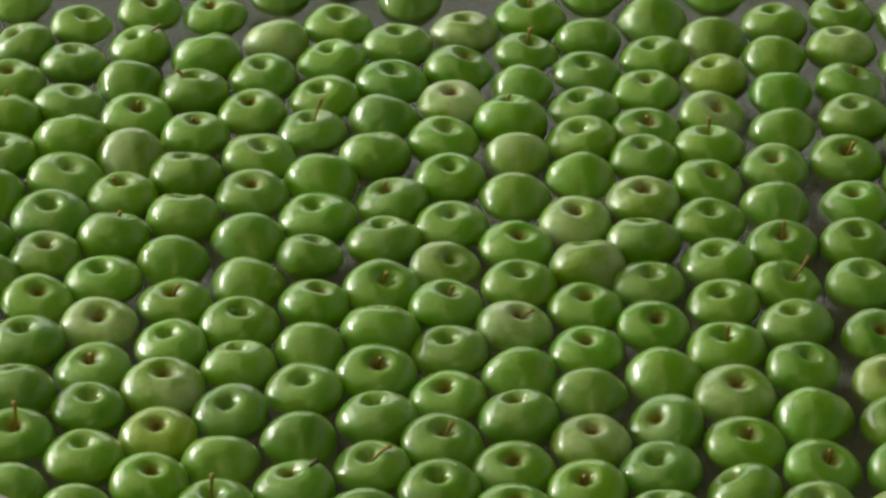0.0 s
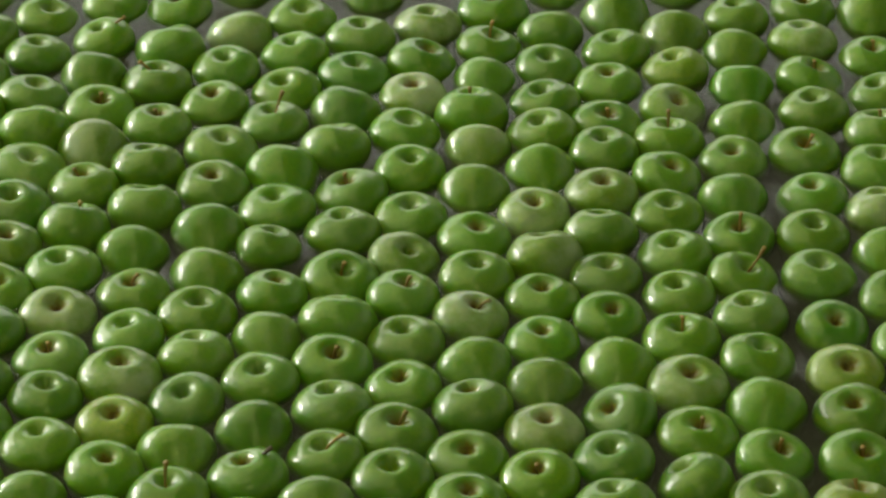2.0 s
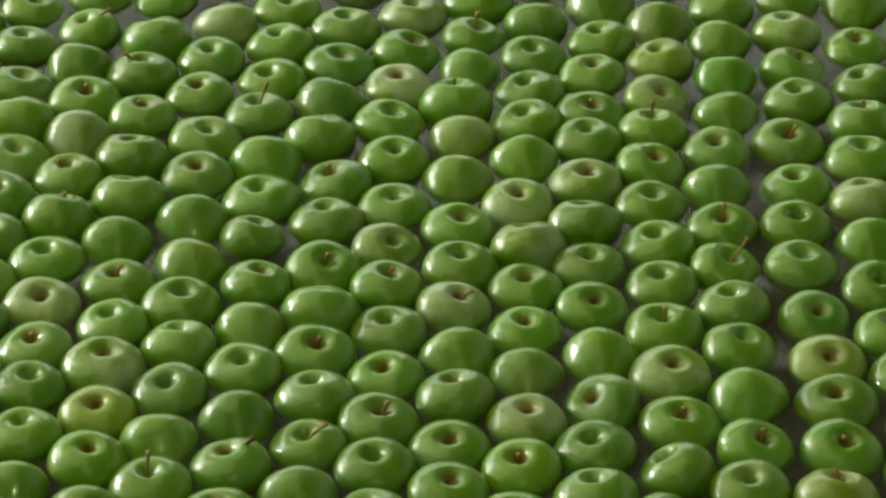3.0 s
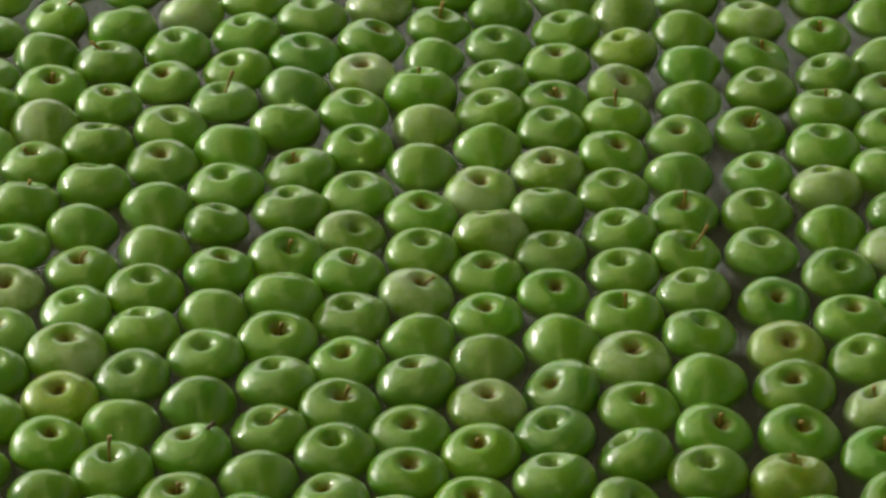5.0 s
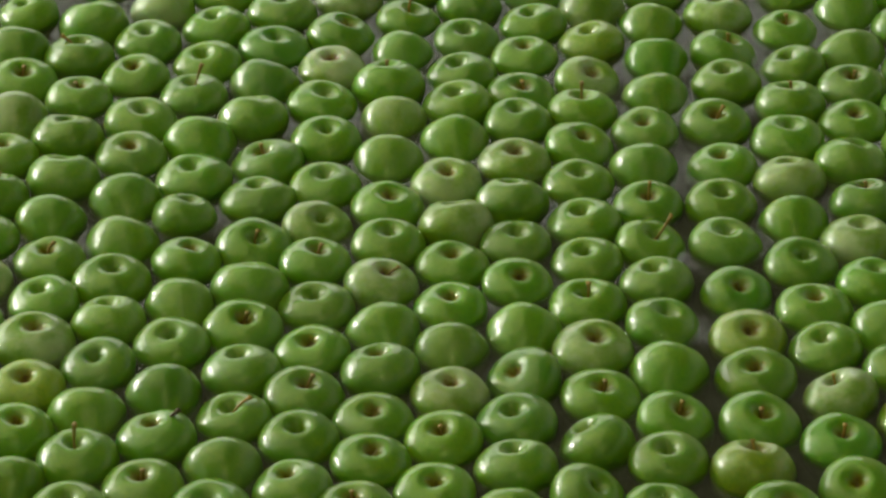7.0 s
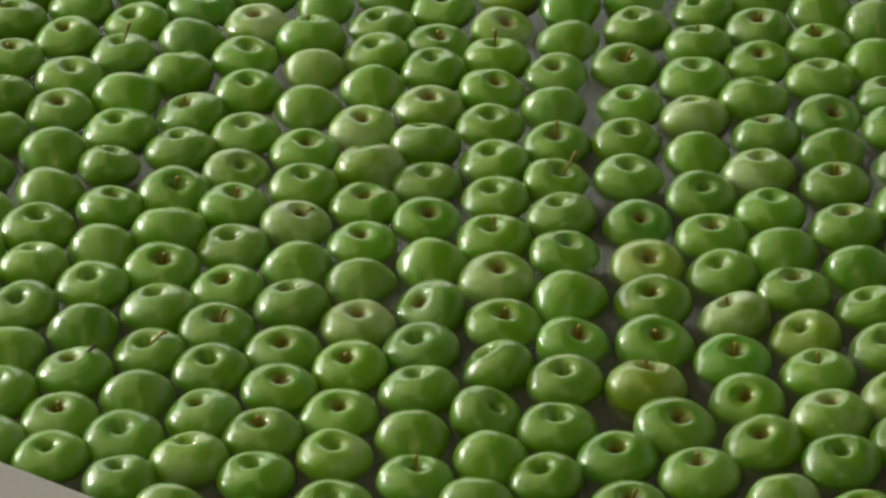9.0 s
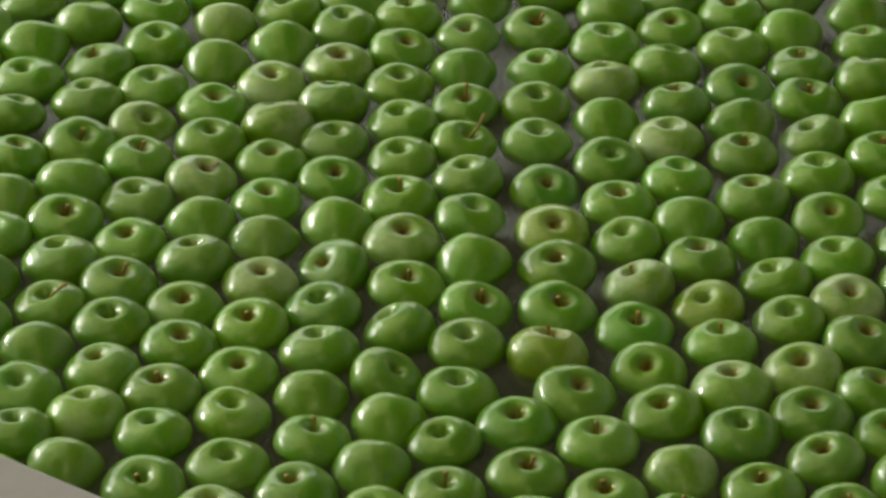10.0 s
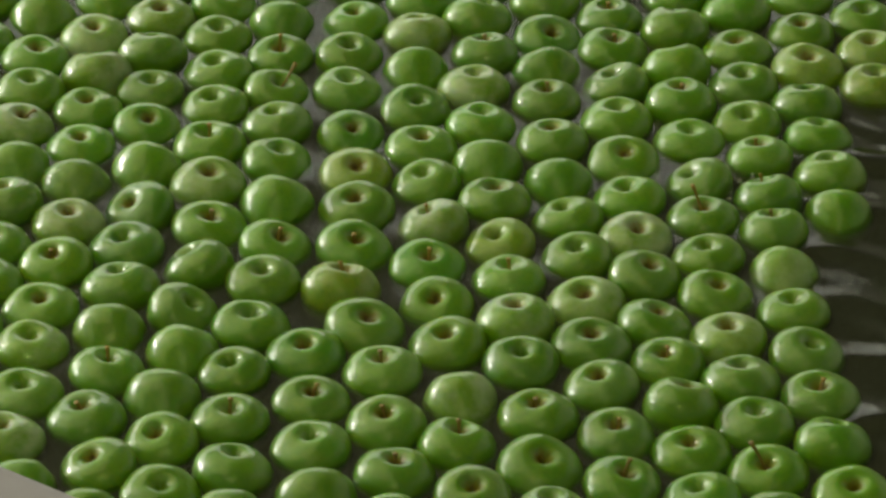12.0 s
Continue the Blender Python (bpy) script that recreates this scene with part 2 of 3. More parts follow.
# unseen: floor, roof and walls are added to enclose the tank and bounce light
solid("floor", boxes([((-6.2, 6.2), (-8.2, 8.2), (-0.8, -0.604))]), SLAB, label="grey concrete shed floor", category="floor", kind="structure")
solid("ceiling", boxes([((-6.2, -5.7), (-2.4, 5.0), (5.2, 5.3)), ((0.3, 6.2), (-2.4, 5.0), (5.2, 5.3)), ((-6.2, 6.2), (-8.2, -2.4), (5.2, 5.3)),
                        ((-6.2, 6.2), (5.0, 8.2), (5.2, 5.3))]), ROOF, label="unseen grey sheet roof, added round a wide skylight for fill light", category="ceiling", kind="structure")
WEST = [((-8.2, -3.4), (-0.604, 5.2)), ((-3.4, 0.2), (-0.604, 3.0)), ((-3.4, 0.2), (4.8, 5.2)), ((0.2, 0.6), (-0.604, 5.2)), ((0.6, 6.4), (-0.604, 1.0)),
        ((0.6, 6.4), (1.36, 1.79)), ((0.6, 1.2), (1.79, 5.2)), ((1.2, 2.2), (2.01, 5.2)), ((2.2, 4.2), (2.01, 2.3)), ((4.2, 6.4), (1.79, 2.3)),
        ((6.4, 7.9), (-0.604, 2.3)), ((2.2, 7.9), (4.8, 5.2)), ((7.9, 8.2), (-0.604, 5.2))]
solid("wall_west", boxes([((-6.2, -6.0), y, z) for y, z in WEST]), SHEET, label="unseen grey sheet wall, added round low and high long openings", category="wall", kind="structure")
solid("wall_north", boxes([((2.0, 6.0), (8.0, 8.2), (-0.604, 5.2)), ((-6.0, 2.0), (8.0, 8.2), (-0.604, 0.9)), ((-6.0, 2.0), (8.0, 8.2), (4.7, 5.2))]), SHEET,
      label="unseen grey sheet wall, added round a long opening", category="wall", kind="structure")
solid("wall_east", boxes([((6.0, 6.2), (-8.2, 8.2), (-0.604, 5.2))]), SHEET, label="unseen plain grey sheet wall, added to bounce light", category="wall", kind="structure")
solid("wall_south", boxes([((-6.0, 6.0), (-8.2, -8.0), (-0.604, 5.2))]), SHEET, label="unseen plain grey sheet wall, added to bounce light", category="wall", kind="structure")

# ---- apples ----
# the outline of half an apple, from the eye at its base up to the stem hollow, as parts of its radius
OUTLINE = [(0.0, -0.92), (0.14, -0.97), (0.27, -1.02), (0.42, -1.0), (0.60, -0.88), (0.77, -0.66), (0.90, -0.41), (0.975, -0.17),
           (1.0, 0.0), (0.970, 0.155), (0.890, 0.295), (0.775, 0.405), (0.645, 0.487), (0.52, 0.535), (0.412, 0.552), (0.318, 0.528),
           (0.238, 0.472), (0.166, 0.395), (0.104, 0.315), (0.05, 0.258), (0.0, 0.235)]


def outline_at(s):
    """A point of the outline, s from 0 (base) to 1 (stem hollow), on a smooth curve."""
    f = s * (len(OUTLINE) - 1)
    i = min(int(f), len(OUTLINE) - 2)
    f -= i
    p = [OUTLINE[min(max(i + k, 0), len(OUTLINE) - 1)] for k in (-1, 0, 1, 2)]
    return [0.5 * (2 * p[1][c] + (p[2][c] - p[0][c]) * f + (2 * p[0][c] - 5 * p[1][c] + 4 * p[2][c] - p[3][c]) * f * f
                   + (3 * p[1][c] - p[0][c] - 3 * p[2][c] + p[3][c]) * f ** 3) for c in (0, 1)]


RINGS, SIDES = 30, 40


def apple_mesh(seed):
    rng = random.Random(seed)
    lobes, phase, phase2, phase3 = rng.choice((4, 5, 5)), rng.uniform(0, 6.3), rng.uniform(0, 6.3), rng.uniform(0, 6.3)
    lobe, lean, deep, crown = rng.uniform(0.006, 0.022), rng.uniform(0.0, 0.05), rng.uniform(0.7, 1.2), rng.uniform(0.004, 0.022)
    tall, wide = rng.uniform(0.94, 1.08), rng.uniform(0.8, 1.12)
    off = Vector((seed * 7.3, seed * 3.1, seed * 5.7))
    verts, faces = [], []
    for i in range(RINGS + 1):
        r, z = outline_at(i / RINGS)
        r = max(r, 0.0)
        top = max(0.0, min(1.0, z / 0.5))
        if i / RINGS > 0.74:  # the hollow, deeper or shallower, wider or narrower
            z = 0.556 + (z - 0.556) * deep
            r *= 1 + (wide - 1) * min(1.0, (i / RINGS - 0.74) / 0.1)
        for j in range(SIDES):
            a = 2 * math.pi * j / SIDES
            k = 1 + lobe * (0.3 + 0.7 * abs(z)) * math.cos(lobes * a + phase) + 0.012 * math.cos(2 * a + phase3)
            zz = z * tall + top * (crown * math.cos(2 * a + phase2) + 0.5 * crown * math.cos(3 * a + phase)) * min(1, r * 2.2)
            p = Vector((r * k * math.cos(a) + lean * top * math.cos(phase3), r * k * math.sin(a) + lean * top * math.sin(phase3), zz))
            p *= 1 + 0.035 * noise.noise(p * 1.4 + off) + 0.010 * noise.noise(p * 4.0 + off)
            verts.append(p)
    for i in range(RINGS):
        for j in range(SIDES):
            a, b = i * SIDES + j, i * SIDES + (j + 1) % SIDES
            faces.append((a, b, b + SIDES, a + SIDES))
    me = bpy.data.meshes.new("apple")
    me.from_pydata([tuple(v) for v in verts], [], faces)
    bm = bmesh.new()
    bm.from_mesh(me)
    bmesh.ops.remove_doubles(bm, verts=bm.verts[:], dist=0.002)
    bm.to_mesh(me)
    bm.free()
    me.shade_smooth()
    me.materials.append(SKIN)
    return me


SHAPES = [apple_mesh(n) for n in range(14)]
FRESH, PALE, DEEP, YELLOW = "fresh green", "pale whitish-green", "deep green", "yellowish green"
COLOURS = {FRESH: (0.080, 0.196, 0.0003), PALE: (0.106, 0.206, 0.004), DEEP: (0.060, 0.184, 0.0003), YELLOW: (0.140, 0.220, 0.003)}
OPEN, RUSSET, STAR, DOME = "an open stem hollow", "a russet-brown stem hollow", "a cracked brown hollow", "its smooth side turned up"
SHORT = (0.0, 0.0)
dice = random.Random(11)
SPOTS = []  # place and radius of every apple


def stem_mesh(base, tip, thick, rise=0.50):
    """A bent, tapering stalk with a thickened end, in units of the apple's radius: it rises out of the hollow and leans over to its tip."""
    knee = Vector((base.x + (tip.x - base.x) * 0.3, base.y + (tip.y - base.y) * 0.3, max(rise, (base.z + tip.z) / 2)))
    way = tip - base
    side = way.orthogonal().normalized()
    other = way.cross(side).normalized()
    bend = side * dice.uniform(-0.08, 0.08) * way.length
    bm, rows = bmesh.new(), []
    for i in range(8):
        s = i / 7
        c = base * (1 - s) ** 2 + knee * 2 * s * (1 - s) + tip * s * s + bend * math.sin(math.pi * s)
        w = thick * (1.0 - 0.35 * math.sin(math.pi * min(1.0, s * 1.15))) * (1.4 if i == 7 else 1.0)
        rows.append([bm.verts.new(c + (side * math.cos(k * math.pi / 3.5) + other * math.sin(k * math.pi / 3.5)) * w) for k in range(7)])
    for lo, hi in zip(rows, rows[1:]):
        for k in range(7):
            bm.faces.new((lo[k], lo[(k + 1) % 7], hi[(k + 1) % 7], hi[k]))
    bm.faces.new(rows[-1])
    for f in bm.faces:
        f.smooth = True
    return bm


def apple(x, y, radius, tilt, turn, skin, hollow, stem=None, wood=WOOD):
    """An apple at x, y; radius in millimetres; its axis leans by tilt degrees towards turn."""
    r = radius / 1000
    lean = Matrix.Rotation(radians(turn), 4, "Z") @ Matrix.Rotation(radians(tilt), 4, "Y") @ Matrix.Rotation(dice.uniform(0, 6.28), 4, "Z")
    tall = 1.25 if hollow == DOME else 1 + 0.6 * min(max(math.sin(radians(tilt)) * math.sin(radians(turn)), 0.0), 0.42)
    SPOTS.append((x, y, r))
    ob = new("apple")
    ob.empty_display_size = 0.02
    ob.matrix_world = (Matrix.Translation((x, y, r * (-0.24 if hollow == DOME else -0.09) + dice.uniform(-0.002, 0.002))) @ lean
                       @ Matrix.Diagonal((r, r, r * tall, 1.0)))
    body = new("body", dice.choice(SHAPES))
    body.parent = ob
    c = COLOURS[skin]
    f = dice.uniform(0.80, 1.18)
    body.color = (c[0] * f * dice.uniform(0.93, 1.14), c[1] * f, c[2] * f, {OPEN: 0.08, RUSSET: 0.7, STAR: 1.0, DOME: 0.0}[hollow])
    body["bloom"] = 0.75 if hollow == STAR else dice.uniform(0.45, 0.70) if skin == PALE else 0.2 if skin == YELLOW else dice.uniform(0.0, 0.16)
    words = "%s apple afloat in water, %s" % (skin, hollow)
    if stem is not None:
        words = "%s apple afloat in water, brown stem standing up" % skin
        base = Vector((0.0, 0.0, 0.14))
        if stem == SHORT:
            tip = Vector((dice.uniform(-0.14, 0.14), dice.uniform(-0.14, 0.14), 0.64))
        else:
            local = lean.to_3x3().inverted() @ Vector((stem[0], 0.0, stem[1])) / r
            tip = Vector((0, 0, 0.28)) + Vector((local.x, local.y, local.z / tall)) * 1.4
            tip.z = max(tip.z, 0.68)
        solid("stem", stem_mesh(base, tip, 0.048), wood, ob, "thin brown stem" if wood == WOOD else "dark withered stem")
    if hollow == STAR:
        for k in range(5):
            a = 1.26 * k + 0.3
            solid("crack", stem_mesh(Vector((0, 0, 0.24)), Vector((0.38 * math.cos(a), 0.38 * math.sin(a), 0.520)), 0.020, 0.38), DARK_WOOD, ob, "dry brown crack")
    tagged(ob, words, "apple", "apples floating in the tank")


apple(-0.486, -0.054, 41.1, 63, 97, FRESH, DOME)
apple(-0.497, 0.024, 41.8, 60, 90, FRESH, DOME)
apple(-0.496, 0.118, 42.6, 67, 103, FRESH, DOME)
apple(-0.489, 0.198, 43.3, 0, 90, FRESH, OPEN)
apple(-0.492, 0.280, 41.9, 26, 99, FRESH, OPEN, (0.003, 0.008))
apple(-0.494, 0.361, 41.2, 4, 187, FRESH, RUSSET)
apple(-0.488, 0.448, 38.4, 26, 174, FRESH, RUSSET)
apple(-0.500, 0.559, 39.9, 58, 81, FRESH, DOME)
apple(-0.418, -0.434, 35.0, 58, 88, FRESH, DOME)
apple(-0.423, -0.349, 40.4, 9, 259, FRESH, RUSSET, (0.001, 0.026))
apple(-0.430, -0.270, 42.3, 25, 94, FRESH, RUSSET)
apple(-0.429, -0.180, 42.5, 5, 150, DEEP, OPEN)
apple(-0.423, -0.101, 38.8, 11, 301, FRESH, RUSSET)
apple(-0.422, -0.013, 40.2, 2, 300, FRESH, RUSSET)
apple(-0.423, 0.065, 44.1, 6, 270, DEEP, OPEN)
apple(-0.423, 0.312, 42.2, 13, 27, FRESH, OPEN)
apple(-0.425, 0.408, 39.8, 6, 80, FRESH, OPEN)
apple(-0.421, 0.495, 38.7, 11, 351, FRESH, OPEN)
apple(-0.355, -0.468, 37.6, 57, 89, FRESH, DOME)
apple(-0.353, -0.386, 41.2, 5, 145, FRESH, OPEN)
apple(-0.354, -0.302, 39.0, 2, 334, FRESH, OPEN)
apple(-0.356, -0.230, 41.5, 8, 217, FRESH, RUSSET, SHORT)
apple(-0.355, -0.147, 41.6, 11, 270, PALE, RUSSET)
apple(-0.357, -0.061, 42.3, 5, 181, FRESH, OPEN)
apple(-0.352, 0.024, 41.1, 26, 74, FRESH, OPEN, (0.004, 0.014))
apple(-0.413, 0.147, 44.1, 10, 343, FRESH, OPEN)
apple(-0.415, 0.230, 43.5, 30, 109, FRESH, OPEN)
apple(-0.356, 0.363, 40.6, 64, 83, FRESH, DOME)
apple(-0.349, 0.109, 39.9, 5, 137, FRESH, RUSSET, (-0.006, 0.010))
apple(-0.345, 0.199, 41.3, 64, 93, PALE, DOME)
apple(-0.344, 0.277, 41.9, 8, 308, FRESH, RUSSET, SHORT)
apple(-0.352, 0.442, 37.7, 16, 180, FRESH, OPEN, (0.021, 0.017))
apple(-0.344, 0.527, 39.7, 8, 313, FRESH, RUSSET)
apple(-0.285, -0.507, 37.6, 57, 92, FRESH, DOME)
apple(-0.285, -0.431, 40.3, 6, 322, FRESH, RUSSET)
apple(-0.282, -0.347, 40.4, 6, 253, YELLOW, RUSSET)
apple(-0.282, -0.266, 44.2, 3, 21, PALE, RUSSET)
apple(-0.279, -0.188, 39.4, 10, 184, FRESH, OPEN)
apple(-0.280, -0.105, 40.7, 5, 189, FRESH, RUSSET, (0.006, 0.004))
apple(-0.285, -0.018, 40.8, 60, 87, FRESH, DOME)
apple(-0.279, 0.065, 41.5, 24, 90, FRESH, OPEN)
apple(-0.281, 0.153, 42.2, 17, 90, FRESH, OPEN)
apple(-0.276, 0.240, 39.6, 5, 65, FRESH, RUSSET, SHORT)
apple(-0.283, 0.338, 41.7, 10, 90, FRESH, OPEN, (-0.014, 0.011))
apple(-0.273, 0.420, 42.4, 27, 113, FRESH, OPEN)
apple(-0.268, 0.520, 39.6, 9, 159, FRESH, RUSSET, SHORT)
apple(-0.222, -0.563, 40.4, 4, 270, FRESH, OPEN)
apple(-0.220, -0.475, 42.0, 3, 155, FRESH, OPEN, (0.000, 0.024))
apple(-0.218, -0.388, 41.4, 60, 96, FRESH, DOME)
apple(-0.213, -0.310, 40.1, 14, 228, DEEP, OPEN)
apple(-0.208, -0.224, 40.9, 16, 103, FRESH, OPEN)
apple(-0.210, -0.150, 42.8, 3, 330, FRESH, OPEN)
apple(-0.204, -0.063, 41.7, 62, 79, FRESH, DOME)
apple(-0.208, 0.025, 41.8, 63, 99, FRESH, DOME)
apple(-0.207, 0.110, 41.2, 5, 249, FRESH, RUSSET)
apple(-0.202, 0.190, 43.2, 6, 342, FRESH, OPEN)
apple(-0.215, 0.292, 40.6, 7, 203, FRESH, RUSSET)
apple(-0.205, 0.372, 40.6, 6, 211, DEEP, OPEN)
apple(-0.194, 0.460, 40.2, 29, 118, PALE, OPEN)
apple(-0.192, 0.579, 40.8, 60, 81, FRESH, DOME)
apple(-0.157, -0.593, 39.6, 6, 221, FRESH, OPEN)
apple(-0.153, -0.521, 42.6, 4, 199, FRESH, RUSSET, SHORT)
apple(-0.145, -0.439, 41.5, 13, 148, FRESH, RUSSET, (0.020, 0.012), DARK_WOOD)
apple(-0.144, -0.353, 40.2, 61, 104, FRESH, DOME)
apple(-0.140, -0.270, 40.5, 8, 234, FRESH, OPEN)
apple(-0.136, -0.188, 37.6, 68, 96, FRESH, DOME)
apple(-0.133, -0.109, 38.8, 12, 41, FRESH, RUSSET)
apple(-0.140, -0.015, 36.9, 19, 56, FRESH, OPEN)
apple(-0.135, 0.063, 43.4, 5, 181, DEEP, OPEN)
apple(-0.133, 0.146, 42.2, 67, 101, FRESH, DOME)
apple(-0.145, 0.251, 40.3, 7, 133, FRESH, OPEN, (0.008, 0.024))
apple(-0.134, 0.324, 42.3, 11, 200, FRESH, OPEN)
apple(-0.128, 0.409, 41.6, 9, 156, FRESH, OPEN)
apple(-0.121, 0.495, 40.8, 6, 303, FRESH, OPEN)
apple(-0.091, -0.709, 34.8, 61, 77, FRESH, DOME)
apple(-0.083, -0.635, 39.2, 9, 119, FRESH, OPEN)
apple(-0.086, -0.561, 44.0, 7, 231, DEEP, OPEN)
apple(-0.077, -0.480, 40.2, 64, 92, FRESH, DOME)
apple(-0.070, -0.402, 39.4, 10, 192, FRESH, OPEN, (0.015, 0.012))
apple(-0.066, -0.319, 42.5, 11, 118, FRESH, OPEN)
apple(-0.067, -0.240, 42.0, 11, 289, FRESH, RUSSET, SHORT)
apple(-0.064, -0.160, 43.3, 27, 94, FRESH, RUSSET)
apple(-0.063, -0.080, 41.6, 15, 299, FRESH, OPEN, (0.002, 0.006))
apple(-0.063, 0.017, 42.3, 10, 113, FRESH, OPEN)
apple(-0.056, 0.097, 42.4, 14, 163, FRESH, RUSSET, (-0.002, 0.013))
apple(-0.075, 0.197, 41.3, 27, 97, FRESH, OPEN)
apple(-0.065, 0.283, 42.7, 61, 81, DEEP, DOME)
apple(-0.056, 0.359, 42.6, 5, 339, DEEP, OPEN)
apple(-0.051, 0.448, 41.9, 5, 90, FRESH, OPEN)
apple(-0.038, 0.562, 40.7, 61, 89, FRESH, DOME)
apple(-0.029, -0.684, 39.6, 60, 83, FRESH, DOME)
apple(-0.017, -0.601, 41.4, 14, 108, PALE, OPEN)
apple(-0.007, -0.526, 41.4, 14, 159, FRESH, RUSSET)
apple(-0.003, -0.440, 41.5, 6, 243, FRESH, OPEN)
apple(0.000, -0.364, 42.1, 7, 326, FRESH, RUSSET, (0.006, 0.013))
apple(0.005, -0.281, 40.4, 8, 209, FRESH, RUSSET)
apple(0.007, -0.197, 41.7, 6, 175, FRESH, OPEN)
apple(0.004, -0.113, 40.0, 7, 15, FRESH, RUSSET, (0.004, 0.009))
apple(0.005, -0.035, 39.4, 16, 317, PALE, OPEN)
apple(0.010, 0.047, 41.4, 0, 270, FRESH, OPEN)
apple(0.009, 0.143, 40.2, 6, 289, FRESH, OPEN)
apple(0.003, 0.227, 41.5, 7, 355, FRESH, OPEN)
apple(0.011, 0.310, 40.1, 2, 205, PALE, STAR)
apple(0.021, 0.390, 42.1, 17, 15, FRESH, RUSSET)
apple(0.027, 0.479, 41.4, 7, 90, PALE, OPEN)
apple(0.048, -0.725, 43.3, 9, 243, FRESH, OPEN, SHORT)
apple(0.052, -0.636, 39.6, 6, 147, FRESH, OPEN)
apple(0.055, -0.563, 41.1, 5, 196, FRESH, RUSSET, (-0.001, 0.010))
apple(0.069, -0.479, 41.1, 6, 323, FRESH, RUSSET)
apple(0.070, -0.405, 41.2, 8, 263, FRESH, RUSSET)
apple(0.075, -0.319, 41.8, 14, 120, FRESH, RUSSET)
apple(0.077, -0.233, 40.2, 62, 102, FRESH, DOME)
apple(0.075, -0.153, 40.9, 12, 3, PALE, RUSSET, (0.012, 0.010))
apple(0.081, -0.076, 40.9, 3, 325, FRESH, OPEN)
apple(0.079, 0.004, 41.0, 7, 330, FRESH, RUSSET)
apple(0.079, 0.111, 40.5, 63, 83, FRESH, DOME)
apple(0.084, 0.202, 38.6, 60, 89, PALE, DOME)
apple(0.077, 0.269, 43.1, 18, 100, FRESH, OPEN, (0.000, 0.007))
apple(0.094, 0.356, 38.5, 59, 80, FRESH, DOME)
apple(0.099, 0.430, 40.0, 13, 13, FRESH, OPEN, (0.001, 0.019))
apple(0.140, -0.840, 36.5, 63, 77, FRESH, DOME)
apple(0.117, -0.770, 41.1, 6, 108, PALE, RUSSET)
apple(0.128, -0.689, 41.9, 3, 270, FRESH, OPEN)
apple(0.129, -0.602, 39.9, 3, 292, PALE, OPEN)
apple(0.132, -0.528, 41.2, 6, 270, FRESH, RUSSET)
apple(0.140, -0.442, 40.8, 10, 226, FRESH, RUSSET, SHORT)
apple(0.147, -0.359, 41.3, 2, 355, PALE, RUSSET)
apple(0.149, -0.270, 39.9, 62, 86, FRESH, DOME)
apple(0.148, -0.196, 40.5, 2, 197, FRESH, RUSSET)
apple(0.150, -0.116, 40.6, 0, 90, FRESH, RUSSET)
apple(0.154, -0.035, 41.3, 26, 101, PALE, OPEN)
apple(0.144, 0.054, 40.7, 4, 270, PALE, RUSSET)
apple(0.153, 0.153, 38.9, 65, 98, FRESH, DOME)
apple(0.155, 0.227, 40.7, 10, 190, FRESH, OPEN)
apple(0.104, 0.513, 42.4, 4, 136, FRESH, RUSSET, SHORT)
apple(0.205, -0.888, 36.1, 65, 96, FRESH, DOME)
apple(0.213, -0.815, 39.9, 19, 196, FRESH, RUSSET)
apple(0.195, -0.731, 41.5, 9, 164, FRESH, RUSSET, SHORT)
apple(0.210, -0.646, 39.9, 7, 37, FRESH, OPEN, (0.000, 0.015))
apple(0.206, -0.565, 40.9, 61, 95, FRESH, DOME)
apple(0.212, -0.486, 42.3, 13, 121, FRESH, OPEN)
apple(0.213, -0.409, 42.6, 10, 198, DEEP, OPEN)
apple(0.221, -0.332, 42.1, 31, 199, DEEP, RUSSET)
apple(0.219, -0.153, 38.4, 14, 301, FRESH, RUSSET)
apple(0.218, -0.070, 39.7, 2, 344, FRESH, OPEN)
apple(0.215, 0.013, 40.4, 24, 90, FRESH, OPEN)
apple(0.219, 0.097, 41.1, 1, 270, PALE, RUSSET)
apple(0.224, 0.187, 40.4, 2, 145, FRESH, OPEN)
apple(0.161, 0.297, 41.4, 10, 176, FRESH, OPEN)
apple(0.167, 0.380, 40.0, 6, 270, FRESH, OPEN)
apple(0.171, 0.464, 40.3, 27, 102, FRESH, OPEN)
apple(0.180, 0.580, 40.1, 61, 92, FRESH, DOME)
apple(0.277, -0.863, 40.1, 10, 286, FRESH, OPEN)
apple(0.272, -0.774, 38.6, 18, 221, FRESH, RUSSET)
apple(0.268, -0.687, 40.2, 61, 88, FRESH, DOME)
apple(0.285, -0.608, 39.9, 58, 82, FRESH, DOME)
apple(0.282, -0.536, 39.3, 28, 345, FRESH, OPEN)
apple(0.225, -0.237, 41.4, 68, 81, FRESH, DOME)
apple(0.230, 0.252, 41.0, 7, 305, FRESH, RUSSET, SHORT)
apple(0.234, 0.340, 40.4, 2, 90, FRESH, RUSSET)
apple(0.245, 0.417, 41.0, 9, 160, FRESH, OPEN)
apple(0.248, 0.509, 42.4, 65, 95, FRESH, DOME)
apple(0.345, -0.893, 36.1, 65, 89, FRESH, DOME)
apple(0.346, -0.822, 41.0, 16, 56, FRESH, OPEN)
apple(0.339, -0.736, 40.3, 2, 270, FRESH, OPEN, (0.001, 0.013))
apple(0.339, -0.650, 37.2, 12, 207, FRESH, OPEN)
apple(0.291, -0.446, 40.8, 33, 157, FRESH, OPEN)
apple(0.300, -0.365, 41.9, 7, 307, FRESH, RUSSET, SHORT)
